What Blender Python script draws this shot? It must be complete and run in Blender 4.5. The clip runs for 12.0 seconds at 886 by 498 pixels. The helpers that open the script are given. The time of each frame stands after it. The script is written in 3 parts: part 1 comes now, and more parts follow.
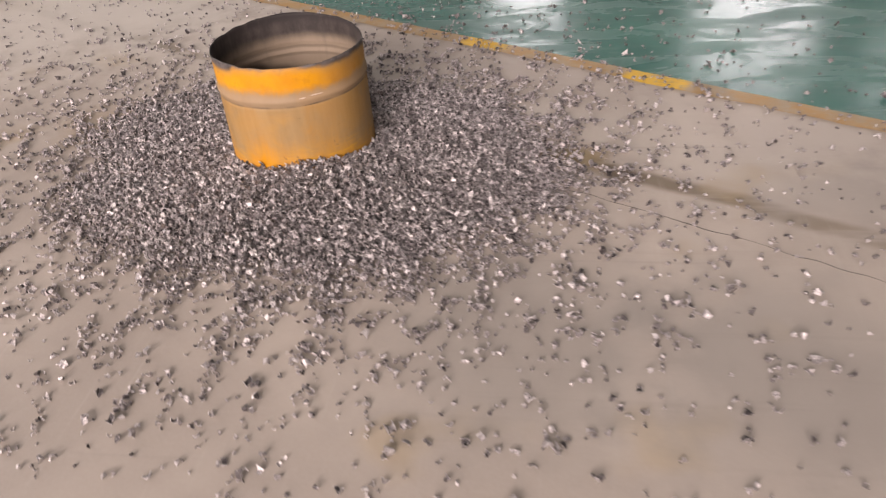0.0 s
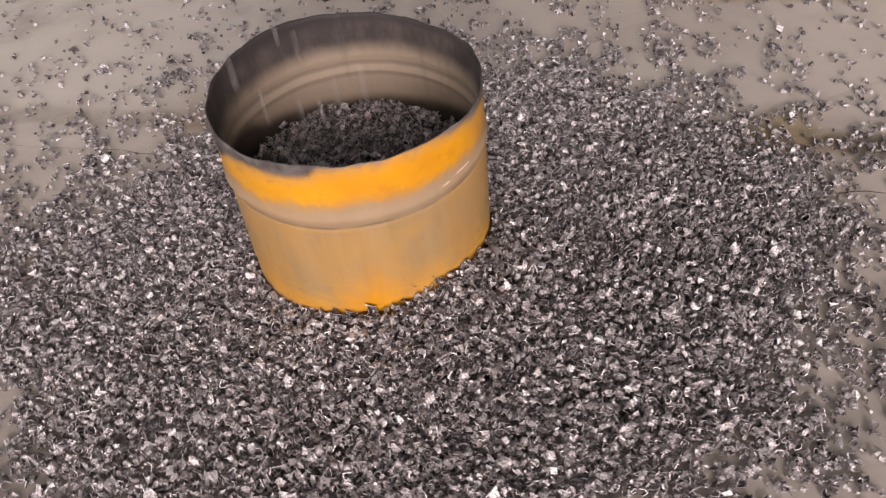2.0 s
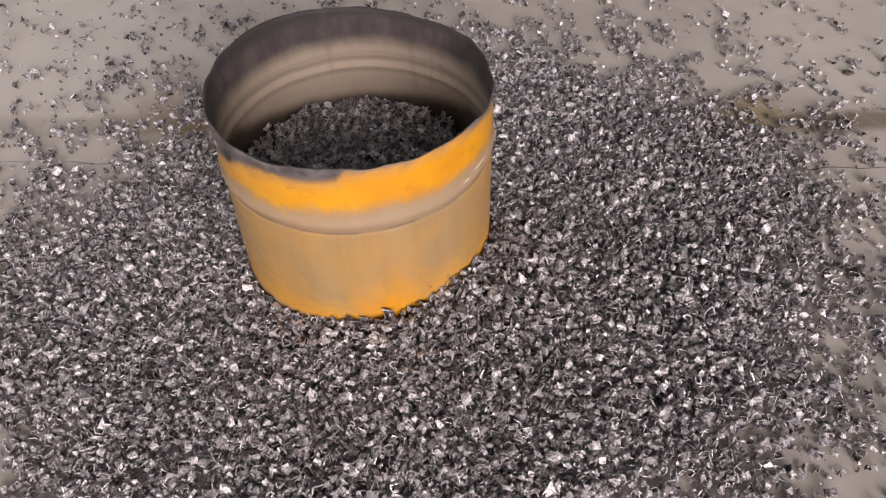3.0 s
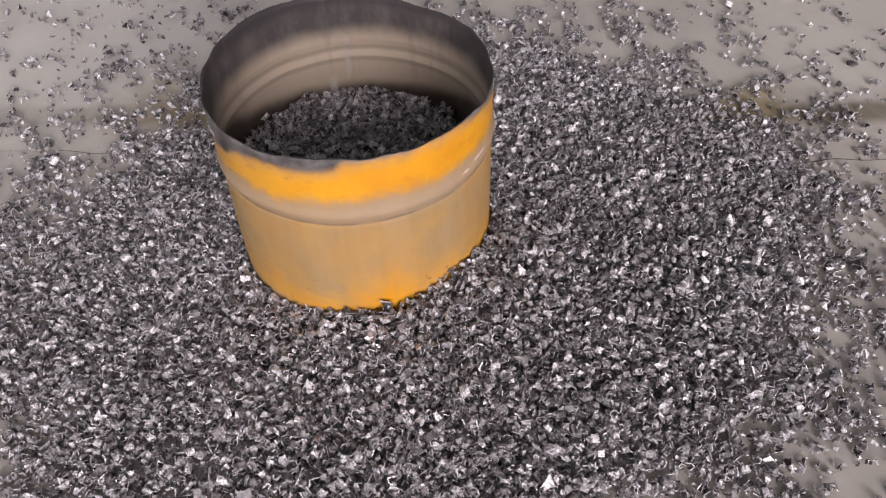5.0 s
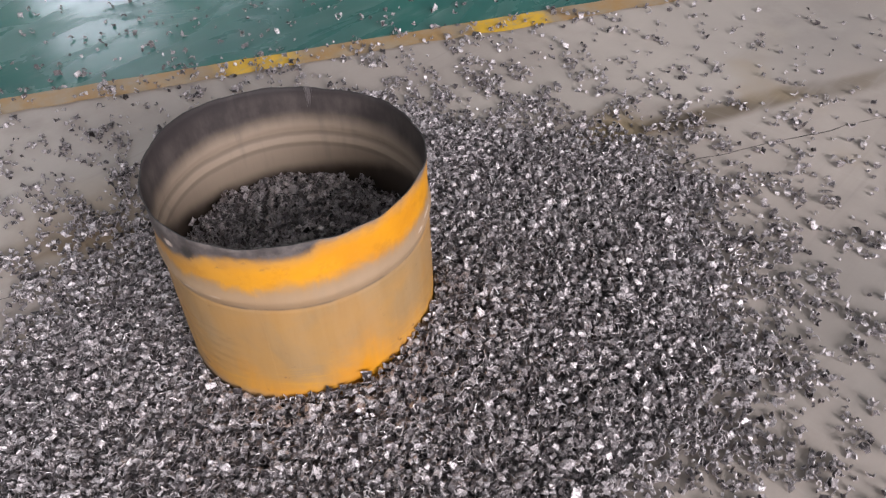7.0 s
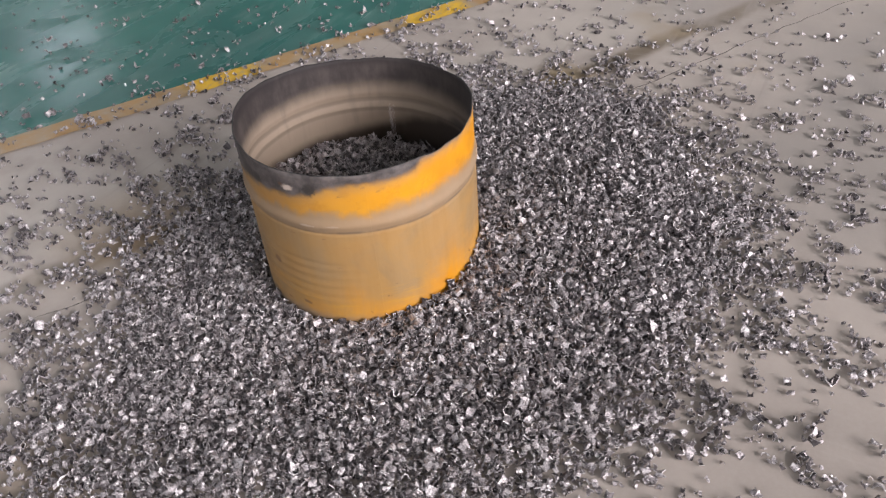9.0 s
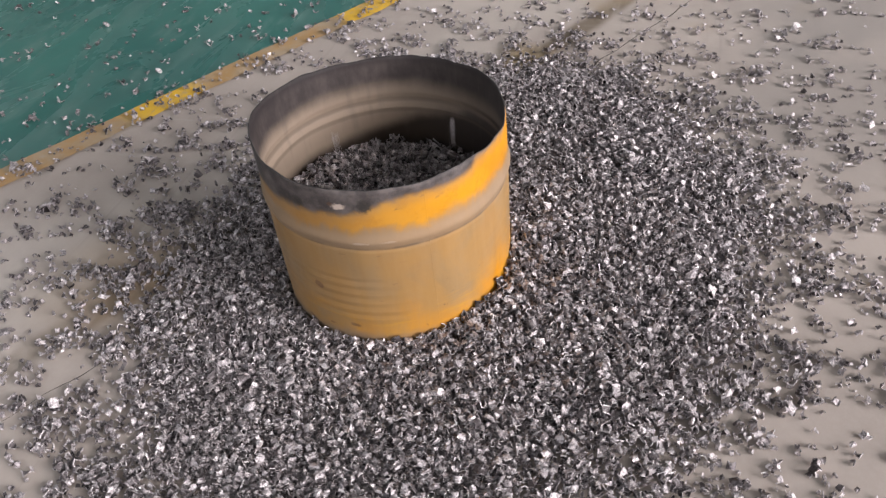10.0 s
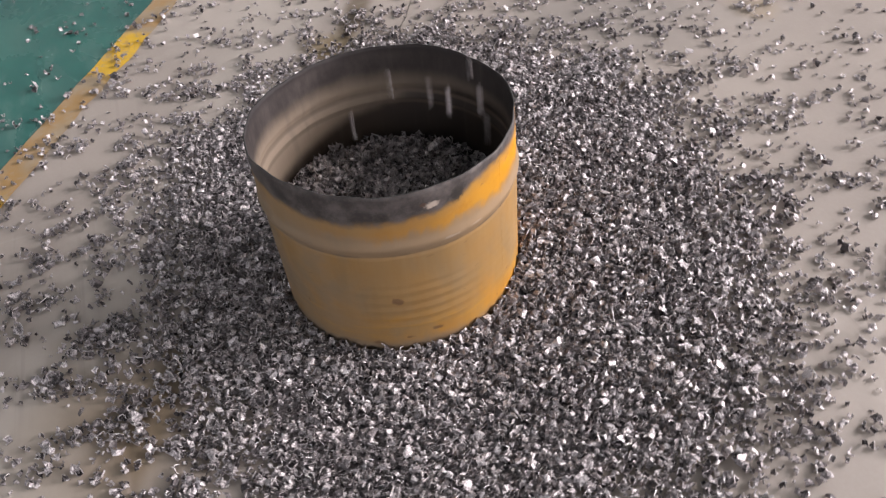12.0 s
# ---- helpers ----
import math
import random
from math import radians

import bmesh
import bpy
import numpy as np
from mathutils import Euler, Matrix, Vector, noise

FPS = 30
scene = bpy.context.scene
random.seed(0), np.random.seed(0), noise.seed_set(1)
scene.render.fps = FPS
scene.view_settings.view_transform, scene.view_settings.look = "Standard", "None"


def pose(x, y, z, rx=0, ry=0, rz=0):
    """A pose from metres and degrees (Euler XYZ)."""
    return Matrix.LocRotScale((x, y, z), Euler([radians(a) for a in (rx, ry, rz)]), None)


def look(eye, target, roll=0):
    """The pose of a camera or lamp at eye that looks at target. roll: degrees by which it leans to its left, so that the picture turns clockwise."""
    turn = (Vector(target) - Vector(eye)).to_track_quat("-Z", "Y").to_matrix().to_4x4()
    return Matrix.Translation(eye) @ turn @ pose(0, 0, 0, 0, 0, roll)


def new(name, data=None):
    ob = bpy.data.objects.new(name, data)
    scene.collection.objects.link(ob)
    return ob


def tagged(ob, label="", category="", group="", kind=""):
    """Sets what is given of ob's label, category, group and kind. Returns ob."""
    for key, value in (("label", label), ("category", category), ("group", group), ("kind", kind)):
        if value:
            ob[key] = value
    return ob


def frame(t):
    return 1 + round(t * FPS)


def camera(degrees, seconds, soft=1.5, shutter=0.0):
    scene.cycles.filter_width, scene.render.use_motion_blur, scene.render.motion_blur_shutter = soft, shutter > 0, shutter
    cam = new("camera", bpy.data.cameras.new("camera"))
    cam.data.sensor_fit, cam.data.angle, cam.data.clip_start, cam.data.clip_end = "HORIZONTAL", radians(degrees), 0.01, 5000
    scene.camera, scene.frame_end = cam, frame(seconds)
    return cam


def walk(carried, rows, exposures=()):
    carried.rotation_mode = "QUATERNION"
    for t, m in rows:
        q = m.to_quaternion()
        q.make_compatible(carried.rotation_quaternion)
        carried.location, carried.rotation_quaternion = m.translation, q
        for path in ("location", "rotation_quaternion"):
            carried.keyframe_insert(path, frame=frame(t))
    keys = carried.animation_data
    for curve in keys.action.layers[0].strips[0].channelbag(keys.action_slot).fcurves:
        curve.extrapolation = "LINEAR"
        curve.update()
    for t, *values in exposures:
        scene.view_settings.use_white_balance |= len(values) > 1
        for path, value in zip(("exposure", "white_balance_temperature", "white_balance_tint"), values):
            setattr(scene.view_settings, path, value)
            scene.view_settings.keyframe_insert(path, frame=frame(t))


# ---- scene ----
cam = camera(59.53, 12.0, soft=1.25, shutter=0.3)
# seconds, place, yaw, pitch, roll
ROWS = [
    (0.0, 1.028, -2.775, 1.455, 10.06, -35.04, -4.95),
    (0.5, 0.623, -2.323, 1.396, 8.89, -36.81, -6.66),
    (1.0, 0.270, -1.947, 1.402, 4.00, -38.88, -7.95),
    (1.5, -0.021, -1.628, 1.360, -5.42, -41.76, -8.61),
    (2.0, -0.234, -1.401, 1.329, -16.14, -44.91, -6.75),
    (2.5, -0.429, -1.281, 1.332, -24.91, -45.83, -3.91),
    (3.0, -0.459, -1.261, 1.331, -27.53, -46.14, -2.23),
    (4.8, -0.450, -1.253, 1.320, -27.11, -47.02, -2.16),
    (5.0, -0.450, -1.255, 1.323, -27.34, -46.83, -2.18),
    (5.5, -0.445, -1.260, 1.329, -29.16, -46.09, -2.32),
    (6.0, -0.441, -1.257, 1.343, -31.70, -45.22, -2.31),
    (6.5, -0.542, -1.185, 1.354, -37.50, -43.92, -2.54),
    (6.7, -0.606, -1.158, 1.359, -41.00, -42.94, -2.51),
    (8.3, -1.147, -1.147, 1.363, -51.83, -40.90, -4.78),
    (8.5, -1.218, -1.114, 1.367, -53.90, -40.69, -4.65),
    (9.0, -1.320, -1.012, 1.377, -58.98, -40.04, -4.82),
    (9.5, -1.347, -0.819, 1.353, -63.20, -40.35, -5.99),
    (10.0, -1.391, -0.614, 1.368, -70.45, -41.52, -6.22),
    (10.5, -1.473, -0.369, 1.402, -80.42, -41.84, -5.70),
    (11.0, -1.447, -0.153, 1.366, -88.36, -42.35, -6.25),
    (11.5, -1.393, 0.053, 1.375, -96.90, -43.66, -6.45),
    (12.0, -1.365, 0.303, 1.382, -106.70, -44.23, -6.41),
]
# stops, kelvin, tint: the picture starts warm and pinkish and cools on the way
EXPOSURES = [(0.0, -0.15, 7150, 21), (1.5, -0.26, 6950, 20), (3.0, -0.27, 6500, 17), (5.5, -0.25, 6150, 15), (8.5, -0.17, 6200, 14), (12.0, 0.0, 6350, 15)]
walk(cam, [(t, pose(x, y, z, 90 + pitch, 0, yaw) @ pose(0, 0, 0, 0, 0, roll)) for t, x, y, z, yaw, pitch, roll in ROWS], EXPOSURES)

# ---- light: daylight through the hall's big side opening and far windows, with added fill lights ----
world = bpy.data.worlds.new("sky")
scene.world = world
world.use_nodes = True
sky = world.node_tree.nodes.new("ShaderNodeTexSky")
sky.sky_type, sky.sun_disc = "NISHITA", False
sky.sun_elevation, sky.sun_rotation = radians(38), radians(190)
world.node_tree.nodes["Background"].inputs["Strength"].default_value = 0.06
world.node_tree.links.new(sky.outputs["Color"], world.node_tree.nodes["Background"].inputs["Color"])


def area_light(name, eye, target, width, height, power, colour=(1, 1, 1)):
    data = bpy.data.lights.new(name, "AREA")
    data.shape, data.size, data.size_y, data.energy, data.color = "RECTANGLE", width, height, power, colour
    ob = new(name, data)
    ob.matrix_world = look(eye, target)
    return ob


area_light("daylight_side_opening", (-3.6, -15.9, 6.6), (-3.6, 0, 6.6), 13.6, 7.8, 7900, (1.0, 0.96, 0.94))
area_light("daylight_window_a", (0.3, 13.9, 4.3), (0.3, 0, 4.3), 1.4, 2.8, 75, (0.93, 0.97, 1.0))
area_light("daylight_window_b", (5.1, 13.9, 4.5), (5.1, 0, 4.5), 2.3, 2.6, 110, (0.93, 0.97, 1.0))
area_light("daylight_window_d", (8.4, 13.9, 5.8), (8.4, 0, 5.8), 1.8, 1.0, 24, (0.93, 0.97, 1.0))
# added west fill light, no such window known; lifts the drum's shaded side
area_light("fill_light_west", (-12.9, 4.0, 5.2), (0, 4.0, 5.2), 5.0, 4.0, 760, (0.96, 0.98, 1.0))
# added overhead fill lights, set for the ambient level
for x in (-6.0, 0.5, 7.0):
    area_light("fill_light_roof", (x, 3.0, 10.95), (x, 3.0, 0), 1.3, 14.0, 10, (0.97, 0.985, 1.0))


# ---- materials ----
class Nodes:
    """A short way to write node materials."""

    def __init__(self, name):
        self.mat = bpy.data.materials.new(name)
        self.mat.use_nodes = True
        self.tree = self.mat.node_tree
        self.bsdf = self.tree.nodes["Principled BSDF"]
        self.coord = self.tree.nodes.new("ShaderNodeTexCoord").outputs["Object"]

    def put(self, socket, value):
        if isinstance(value, bpy.types.NodeSocket):
            self.tree.links.new(value, socket)
        else:
            socket.default_value = (*value, 1) if isinstance(value, tuple) and len(value) == 3 and socket.type == "RGBA" else value

    def math(self, op, a, b=0.0, c=0.0):
        n = self.tree.nodes.new("ShaderNodeMath")
        n.operation = op
        for s, v in zip(n.inputs, (a, b, c)):
            self.put(s, v)
        return n.outputs[0]

    def smooth(self, v, lo, hi):
        n = self.tree.nodes.new("ShaderNodeMapRange")
        n.interpolation_type = "SMOOTHSTEP"
        self.put(n.inputs["Value"], v)
        if lo > hi:
            lo, hi = hi, lo
            n.inputs["To Min"].default_value, n.inputs["To Max"].default_value = 1, 0
        n.inputs["From Min"].default_value, n.inputs["From Max"].default_value = lo, hi
        return n.outputs["Result"]

    def noise(self, scale, detail=4, rough=0.55, stretch=None, dist=0.0):
        n = self.tree.nodes.new("ShaderNodeTexNoise")
        n.inputs["Scale"].default_value, n.inputs["Detail"].default_value = scale, detail
        n.inputs["Roughness"].default_value, n.inputs["Distortion"].default_value = rough, dist
        v = self.coord
        if stretch:
            m = self.tree.nodes.new("ShaderNodeMapping")
            m.inputs["Rotation"].default_value = (0, 0, radians(stretch[3]) if len(stretch) > 3 else 0)
            m.inputs["Scale"].default_value = stretch[:3]
            self.put(m.inputs["Vector"], self.coord)
            v = m.outputs[0]
        self.put(n.inputs["Vector"], v)
        return n.outputs["Fac"]

    def mix(self, f, a, b, blend="MIX"):
        n = self.tree.nodes.new("ShaderNodeMix")
        n.data_type, n.blend_type = "RGBA", blend
        self.put(n.inputs[0], f)
        self.put(n.inputs[6], a)
        self.put(n.inputs[7], b)
        return n.outputs[2]

    def ramp(self, v, stops, interp="LINEAR"):
        n = self.tree.nodes.new("ShaderNodeValToRGB")
        n.color_ramp.interpolation = interp
        e = n.color_ramp.elements
        while len(e) < len(stops):
            e.new(0.5)
        for k, (p, c) in zip(e, stops):
            k.position = p
            k.color = (*c, 1) if isinstance(c, tuple) else (c, c, c, 1)
        self.put(n.inputs[0], v)
        return n.outputs[0]

    def xyz(self):
        n = self.tree.nodes.new("ShaderNodeSeparateXYZ")
        self.put(n.inputs[0], self.coord)
        return n.outputs

    def bump(self, height, strength=0.3, distance=0.002):
        n = self.tree.nodes.new("ShaderNodeBump")
        n.inputs["Strength"].default_value, n.inputs["Distance"].default_value = strength, distance
        self.put(n.inputs["Height"], height)
        self.put(self.bsdf.inputs["Normal"], n.outputs[0])

    def done(self, colour, rough=0.5, metal=0.0, spec=None):
        self.put(self.bsdf.inputs["Base Color"], colour)
        self.put(self.bsdf.inputs["Roughness"], rough)
        self.put(self.bsdf.inputs["Metallic"], metal)
        if spec is not None:
            self.put(self.bsdf.inputs["Specular IOR Level"], spec)
        return self.mat


# the floor's joint, and the painted line, as n . p = c in plan
JOINT_N, LINE_N, LINE_C = (0.5015, 0.8651), (0.5122, 0.8589), 1.322


def concrete():
    n = Nodes("smooth_worn_concrete")
    x, y, z = n.xyz()
    across = n.math("ADD", n.math("MULTIPLY", x, JOINT_N[0]), n.math("MULTIPLY", y, JOINT_N[1]))
    wob = n.math("MULTIPLY_ADD", n.noise(2.2, 3), 0.12, -0.06)
    a2 = n.math("ADD", across, wob)
    broad, mid, fine = n.noise(0.9, 4), n.noise(5, 5, 0.6), n.noise(90, 5, 0.65)
    c = n.mix(n.smooth(broad, 0.32, 0.7), (0.292, 0.249, 0.219), (0.385, 0.333, 0.293))
    c = n.mix(n.math("MULTIPLY", n.smooth(mid, 0.52, 0.72), 0.35), c, (0.27, 0.232, 0.205))
    c = n.mix(n.math("MULTIPLY", n.smooth(fine, 0.35, 0.7), 0.12), c, (0.42, 0.385, 0.35))
    # a dragged dark smear that runs along the joint, and a dusty pale one beside it
    band = n.math("MULTIPLY", n.smooth(a2, 0.385, 0.43), n.smooth(a2, 0.52, 0.47))
    streak = n.noise(3.0, 5, 0.6, (0.35, 3.0, 1, 30))
    c = n.mix(n.math("MULTIPLY", band, n.smooth(streak, 0.27, 0.52)), c, (0.165, 0.131, 0.096))
    pale = n.math("MULTIPLY", n.smooth(a2, 0.53, 0.62), n.smooth(a2, 0.98, 0.8))
    c = n.mix(n.math("MULTIPLY", pale, 0.3), c, (0.47, 0.425, 0.375))
    scuff = n.noise(7.0, 5, 0.65, (0.12, 3.5, 1, 27))
    c = n.mix(n.math("MULTIPLY", n.smooth(scuff, 0.56, 0.72), 0.3), c, (0.235, 0.205, 0.185))
    scuff = n.noise(9.0, 5, 0.6, (3.0, 0.15, 1, 12))
    c = n.mix(n.math("MULTIPLY", n.smooth(scuff, 0.58, 0.74), 0.2), c, (0.45, 0.415, 0.38))
    # ochre dust in a few places
    ochre = n.math("MULTIPLY", n.smooth(n.noise(1.7, 3, 0.5), 0.60, 0.70), 0.45)
    c = n.mix(ochre, c, (0.33, 0.25, 0.15))
    for sx, sy, sr, amount, tone in ((1.67, -1.25, 0.62, 0.6, (0.21, 0.19, 0.175)), (1.95, -0.75, 0.55, 0.25, (0.42, 0.365, 0.32)), (0.95, -1.15, 0.6, 0.5, (0.215, 0.195, 0.178)), (-1.9, 2.0, 1.7, 0.8, (0.50, 0.46, 0.42)), (-0.22, 0.74, 0.3, 0.6, (0.25, 0.18, 0.11)), (-1.02, 0.22, 0.3, 0.55, (0.25, 0.19, 0.13)), (1.13, -0.11, 0.15, 0.8, (0.25, 0.19, 0.108)), (2.1, -0.15, 0.6, 0.6, (0.235, 0.21, 0.195)), (1.7, 0.9, 0.5, 0.35, (0.25, 0.225, 0.21)), (2.0, 0.3, 0.8, 0.6, (0.45, 0.395, 0.348)), (-0.50, 1.28, 0.75, 0.6, (0.47, 0.42, 0.375))):
        dx, dy = n.math("SUBTRACT", x, sx), n.math("SUBTRACT", y, sy)
        far = n.math("SQRT", n.math("ADD", n.math("MULTIPLY", dx, dx), n.math("MULTIPLY", dy, dy)))
        far = n.math("MULTIPLY_ADD", n.math("SUBTRACT", mid, 0.5), 1.2 * sr, far)
        c = n.mix(n.math("MULTIPLY", n.smooth(far, sr, 0.3 * sr), amount), c, tone)
    rough = n.math("MULTIPLY_ADD", mid, 0.3, 0.36)
    n.bump(n.math("ADD", fine, n.math("MULTIPLY", mid, 0.6)), 0.12, 0.002)
    return n.done(c, rough, 0, 0.4)


def green_paint():
    n = Nodes("green_floor_paint")
    broad, mid, fine = n.noise(1.3, 4), n.noise(6, 5, 0.6, (0.5, 1.6, 1, 30)), n.noise(60, 4)
    c = n.mix(n.smooth(broad, 0.35, 0.65), (0.020, 0.105, 0.090), (0.036, 0.150, 0.122))
    c = n.mix(n.math("MULTIPLY", n.smooth(mid, 0.5, 0.75), 0.45), c, (0.13, 0.22, 0.19))
    c = n.mix(n.math("MULTIPLY", n.smooth(fine, 0.6, 0.75), 0.25), c, (0.02, 0.08, 0.07))
    cloud = n.noise(3.2, 5, 0.62, (0.6, 1.5, 1, 30), 0.7)
    dusty = n.smooth(cloud, 0.42, 0.66)
    c = n.mix(n.math("MULTIPLY", dusty, 0.22), c, (0.15, 0.21, 0.19))
    rough = n.math("ADD", n.math("MULTIPLY_ADD", mid, 0.12, 0.10), n.math("ADD", n.math("MULTIPLY", fine, 0.06), n.math("MULTIPLY", dusty, 0.26)))
    n.bump(n.math("ADD", n.noise(2.5, 2), n.math("MULTIPLY", fine, 0.06)), 0.06, 0.01)
    return n.done(c, rough, 0, 0.5)


def line_paint():
    n = Nodes("worn_yellow_line_paint")
    # fresher lengths alternate with trodden, dusty ones
    x, y, z = n.xyz()
    along = n.math("SUBTRACT", n.math("MULTIPLY", x, LINE_N[1]), n.math("MULTIPLY", y, LINE_N[0]))
    fade = n.math("MULTIPLY", n.smooth(along, -0.75, -0.45), n.smooth(along, 1.6, 1.3))
    along = n.math("MULTIPLY_ADD", n.math("SUBTRACT", n.noise(5, 4, 0.6), 0.5), 0.2, along)
    fresh = n.math("MULTIPLY", fade, n.smooth(n.math("COSINE", n.math("MULTIPLY", along, 6.76)), 0.35, 0.75))
    scrape = n.noise(14, 5, 0.7, (0.5, 2.5, 1, 30))
    grain, dirt = n.noise(40, 5, 0.7), n.noise(9, 4)
    c = n.mix(n.smooth(dirt, 0.35, 0.7), (0.355, 0.215, 0.085), (0.33, 0.255, 0.17))
    c = n.mix(n.math("MULTIPLY", fresh, n.smooth(scrape, 0.78, 0.5)), c, (0.62, 0.375, 0.03))
    c = n.mix(n.math("MULTIPLY", n.smooth(grain, 0.52, 0.66), 0.55), c, (0.34, 0.28, 0.22))
    n.bump(grain, 0.15, 0.002)
    return n.done(c, 0.5, 0, 0.4)


def azimuth(n):
    """Turn round the drum, 0 to 1 from -180 to 180 degrees."""
    x, y, z = n.xyz()
    return n.math("MULTIPLY_ADD", n.math("ARCTAN2", y, x), 1 / (2 * math.pi), 0.5), z


def drum_paint():
    n = Nodes("dusty_yellow_drum_paint")
    turn, z = azimuth(n)
    rag, fine, cloud = n.noise(22, 5, 0.65), n.noise(140, 4, 0.6), n.noise(7, 4)
    runs = n.noise(30, 4, 0.6, (1, 1, 0.12))
    paint = n.mix(n.smooth(cloud, 0.3, 0.7), (0.46, 0.180, 0.0003), (0.55, 0.236, 0.0006))
    dust = n.mix(n.smooth(runs, 0.3, 0.7), (0.213, 0.137, 0.065), (0.243, 0.161, 0.083))
    tear = n.noise(9, 5, 0.7, (1, 1, 0.55), 0.8)
    zr = n.math("MULTIPLY_ADD", n.math("SUBTRACT", rag, 0.5), 0.034, z)
    zt = n.math("MULTIPLY_ADD", n.math("SUBTRACT", tear, 0.5), 0.075, zr)
    # dust lies on the hoop and below it, thinning out towards the foot
    foot = n.ramp(turn, [(0.0, 0.0), (0.12, 0.1), (0.2, 0.5), (0.30, 0.75), (0.38, 0.5), (0.5, 0.0), (0.9, 0.0), (1.0, 0.0)])
    low = n.smooth(n.math("SUBTRACT", n.math("MULTIPLY_ADD", n.math("SUBTRACT", tear, 0.5), 0.22, n.math("MULTIPLY_ADD", n.math("SUBTRACT", cloud, 0.5), 0.2, z)), n.math("MULTIPLY", foot, 0.1)), -0.08, 0.15)
    side = n.ramp(turn, [(0.0, 0.5), (0.05, 0.36), (0.12, 0.12), (0.34, 0.06), (0.42, 0.5), (0.75, 0.84), (0.9, 0.76), (0.96, 0.55), (1.0, 0.5)])
    blot = n.smooth(n.noise(5, 4, 0.6, dist=0.6), 0.42, 0.62)
    veil = n.math("MULTIPLY_ADD", low, 0.80, n.math("MULTIPLY", blot, 0.15))
    veil = n.math("MAXIMUM", n.math("MULTIPLY", veil, n.smooth(zt, 0.388, 0.328)), side)
    c = n.mix(veil, paint, dust)
    grey = n.math("MULTIPLY", n.smooth(z, 0.288, 0.305), n.smooth(zt, 0.362, 0.335))
    c = n.mix(n.math("MULTIPLY", grey, 0.6), c, (0.235, 0.172, 0.122))
    # crease under the hoop, its shading put into the colour
    crease = n.math("MULTIPLY", n.math("MULTIPLY", n.smooth(z, 0.292, 0.297), n.smooth(z, 0.305, 0.300)), n.smooth(n.noise(13, 4, 0.6), 0.36, 0.56))
    c = n.mix(n.math("MULTIPLY", crease, 0.5), c, (0.085, 0.062, 0.048))
    # rubbed streaks round the foot, where the paint shows through the dust
    rub = n.math("MULTIPLY", n.smooth(n.noise(16, 5, 0.65, (0.5, 0.5, 5.0)), 0.52, 0.64), n.smooth(z, 0.15, 0.07))
    c = n.mix(n.math("MULTIPLY", rub, n.ramp(turn, [(0.0, 0.25), (0.12, 0.3), (0.2, 0.55), (0.34, 0.7), (0.42, 0.5), (1.0, 0.25)])), c, (0.48, 0.235, 0.012))
    nick = n.math("MULTIPLY", n.smooth(n.noise(55, 4, 0.6, (0.5, 0.5, 1.6)), 0.66, 0.72), n.smooth(n.noise(6, 3), 0.45, 0.6))
    c = n.mix(n.math("MULTIPLY", nick, 0.6), c, (0.15, 0.085, 0.04))
    mott = n.math("MULTIPLY", n.smooth(n.noise(19, 5, 0.7), 0.52, 0.68), n.smooth(z, 0.345, 0.37))
    c = n.mix(n.math("MULTIPLY", mott, 0.4), c, (0.33, 0.135, 0.012))
    grime = n.math("MULTIPLY", n.smooth(zr, 0.05, 0.012), n.ramp(turn, [(0.0, 0.8), (0.1, 0.6), (0.16, 0.1), (0.35, 0.05), (0.8, 0.8), (1.0, 0.8)]))
    c = n.mix(grime, c, (0.17, 0.135, 0.105))
    drab = n.math("MULTIPLY", n.ramp(turn, [(0.0, 0.0), (0.70, 0.0), (0.78, 0.75), (0.86, 0.7), (0.93, 0.25), (1.0, 0.0)]), n.smooth(cloud, 0.3, 0.55))
    c = n.mix(n.math("MULTIPLY", drab, 0.8), c, (0.19, 0.145, 0.105))
    # rust scars
    scar = n.math("MULTIPLY", n.smooth(n.noise(34, 3, 0.5), 0.70, 0.76), n.smooth(z, 0.2, 0.06))
    c = n.mix(n.math("MULTIPLY", scar, 0.8), c, (0.12, 0.06, 0.03))
    # scorched lip left by the cutting torch: its depth round the drum
    depth = n.ramp(turn, [(0.0, 0.60), (0.035, 0.50), (0.06, 0.27), (0.10, 0.24), (0.168, 0.22), (0.178, 0.05), (0.30, 0.03), (0.34, 0.16), (0.40, 0.28), (0.55, 0.3), (0.70, 0.35),
                           (0.78, 0.42), (0.86, 0.62), (0.93, 0.68), (1.0, 0.60)])
    below = n.math("SUBTRACT", n.math("SUBTRACT", 0.452, zr), n.math("MULTIPLY", depth, 0.1))
    burnt = n.smooth(below, 0.012, -0.010)
    soot = n.mix(n.smooth(rag, 0.35, 0.7), (0.045, 0.038, 0.037), (0.112, 0.095, 0.09))
    halo = n.math("MULTIPLY", n.smooth(below, 0.035, 0.0), 0.5)
    c = n.mix(halo, c, (0.27, 0.165, 0.07))
    c = n.mix(burnt, c, soot)
    # burn mark, bare metal, rust spots, hoop scuffs and painted-in highlights: degrees, height, width, depth, colour,
    # strength
    pale, rust, black = (0.46, 0.37, 0.31), (0.11, 0.055, 0.03), (0.03, 0.027, 0.025)
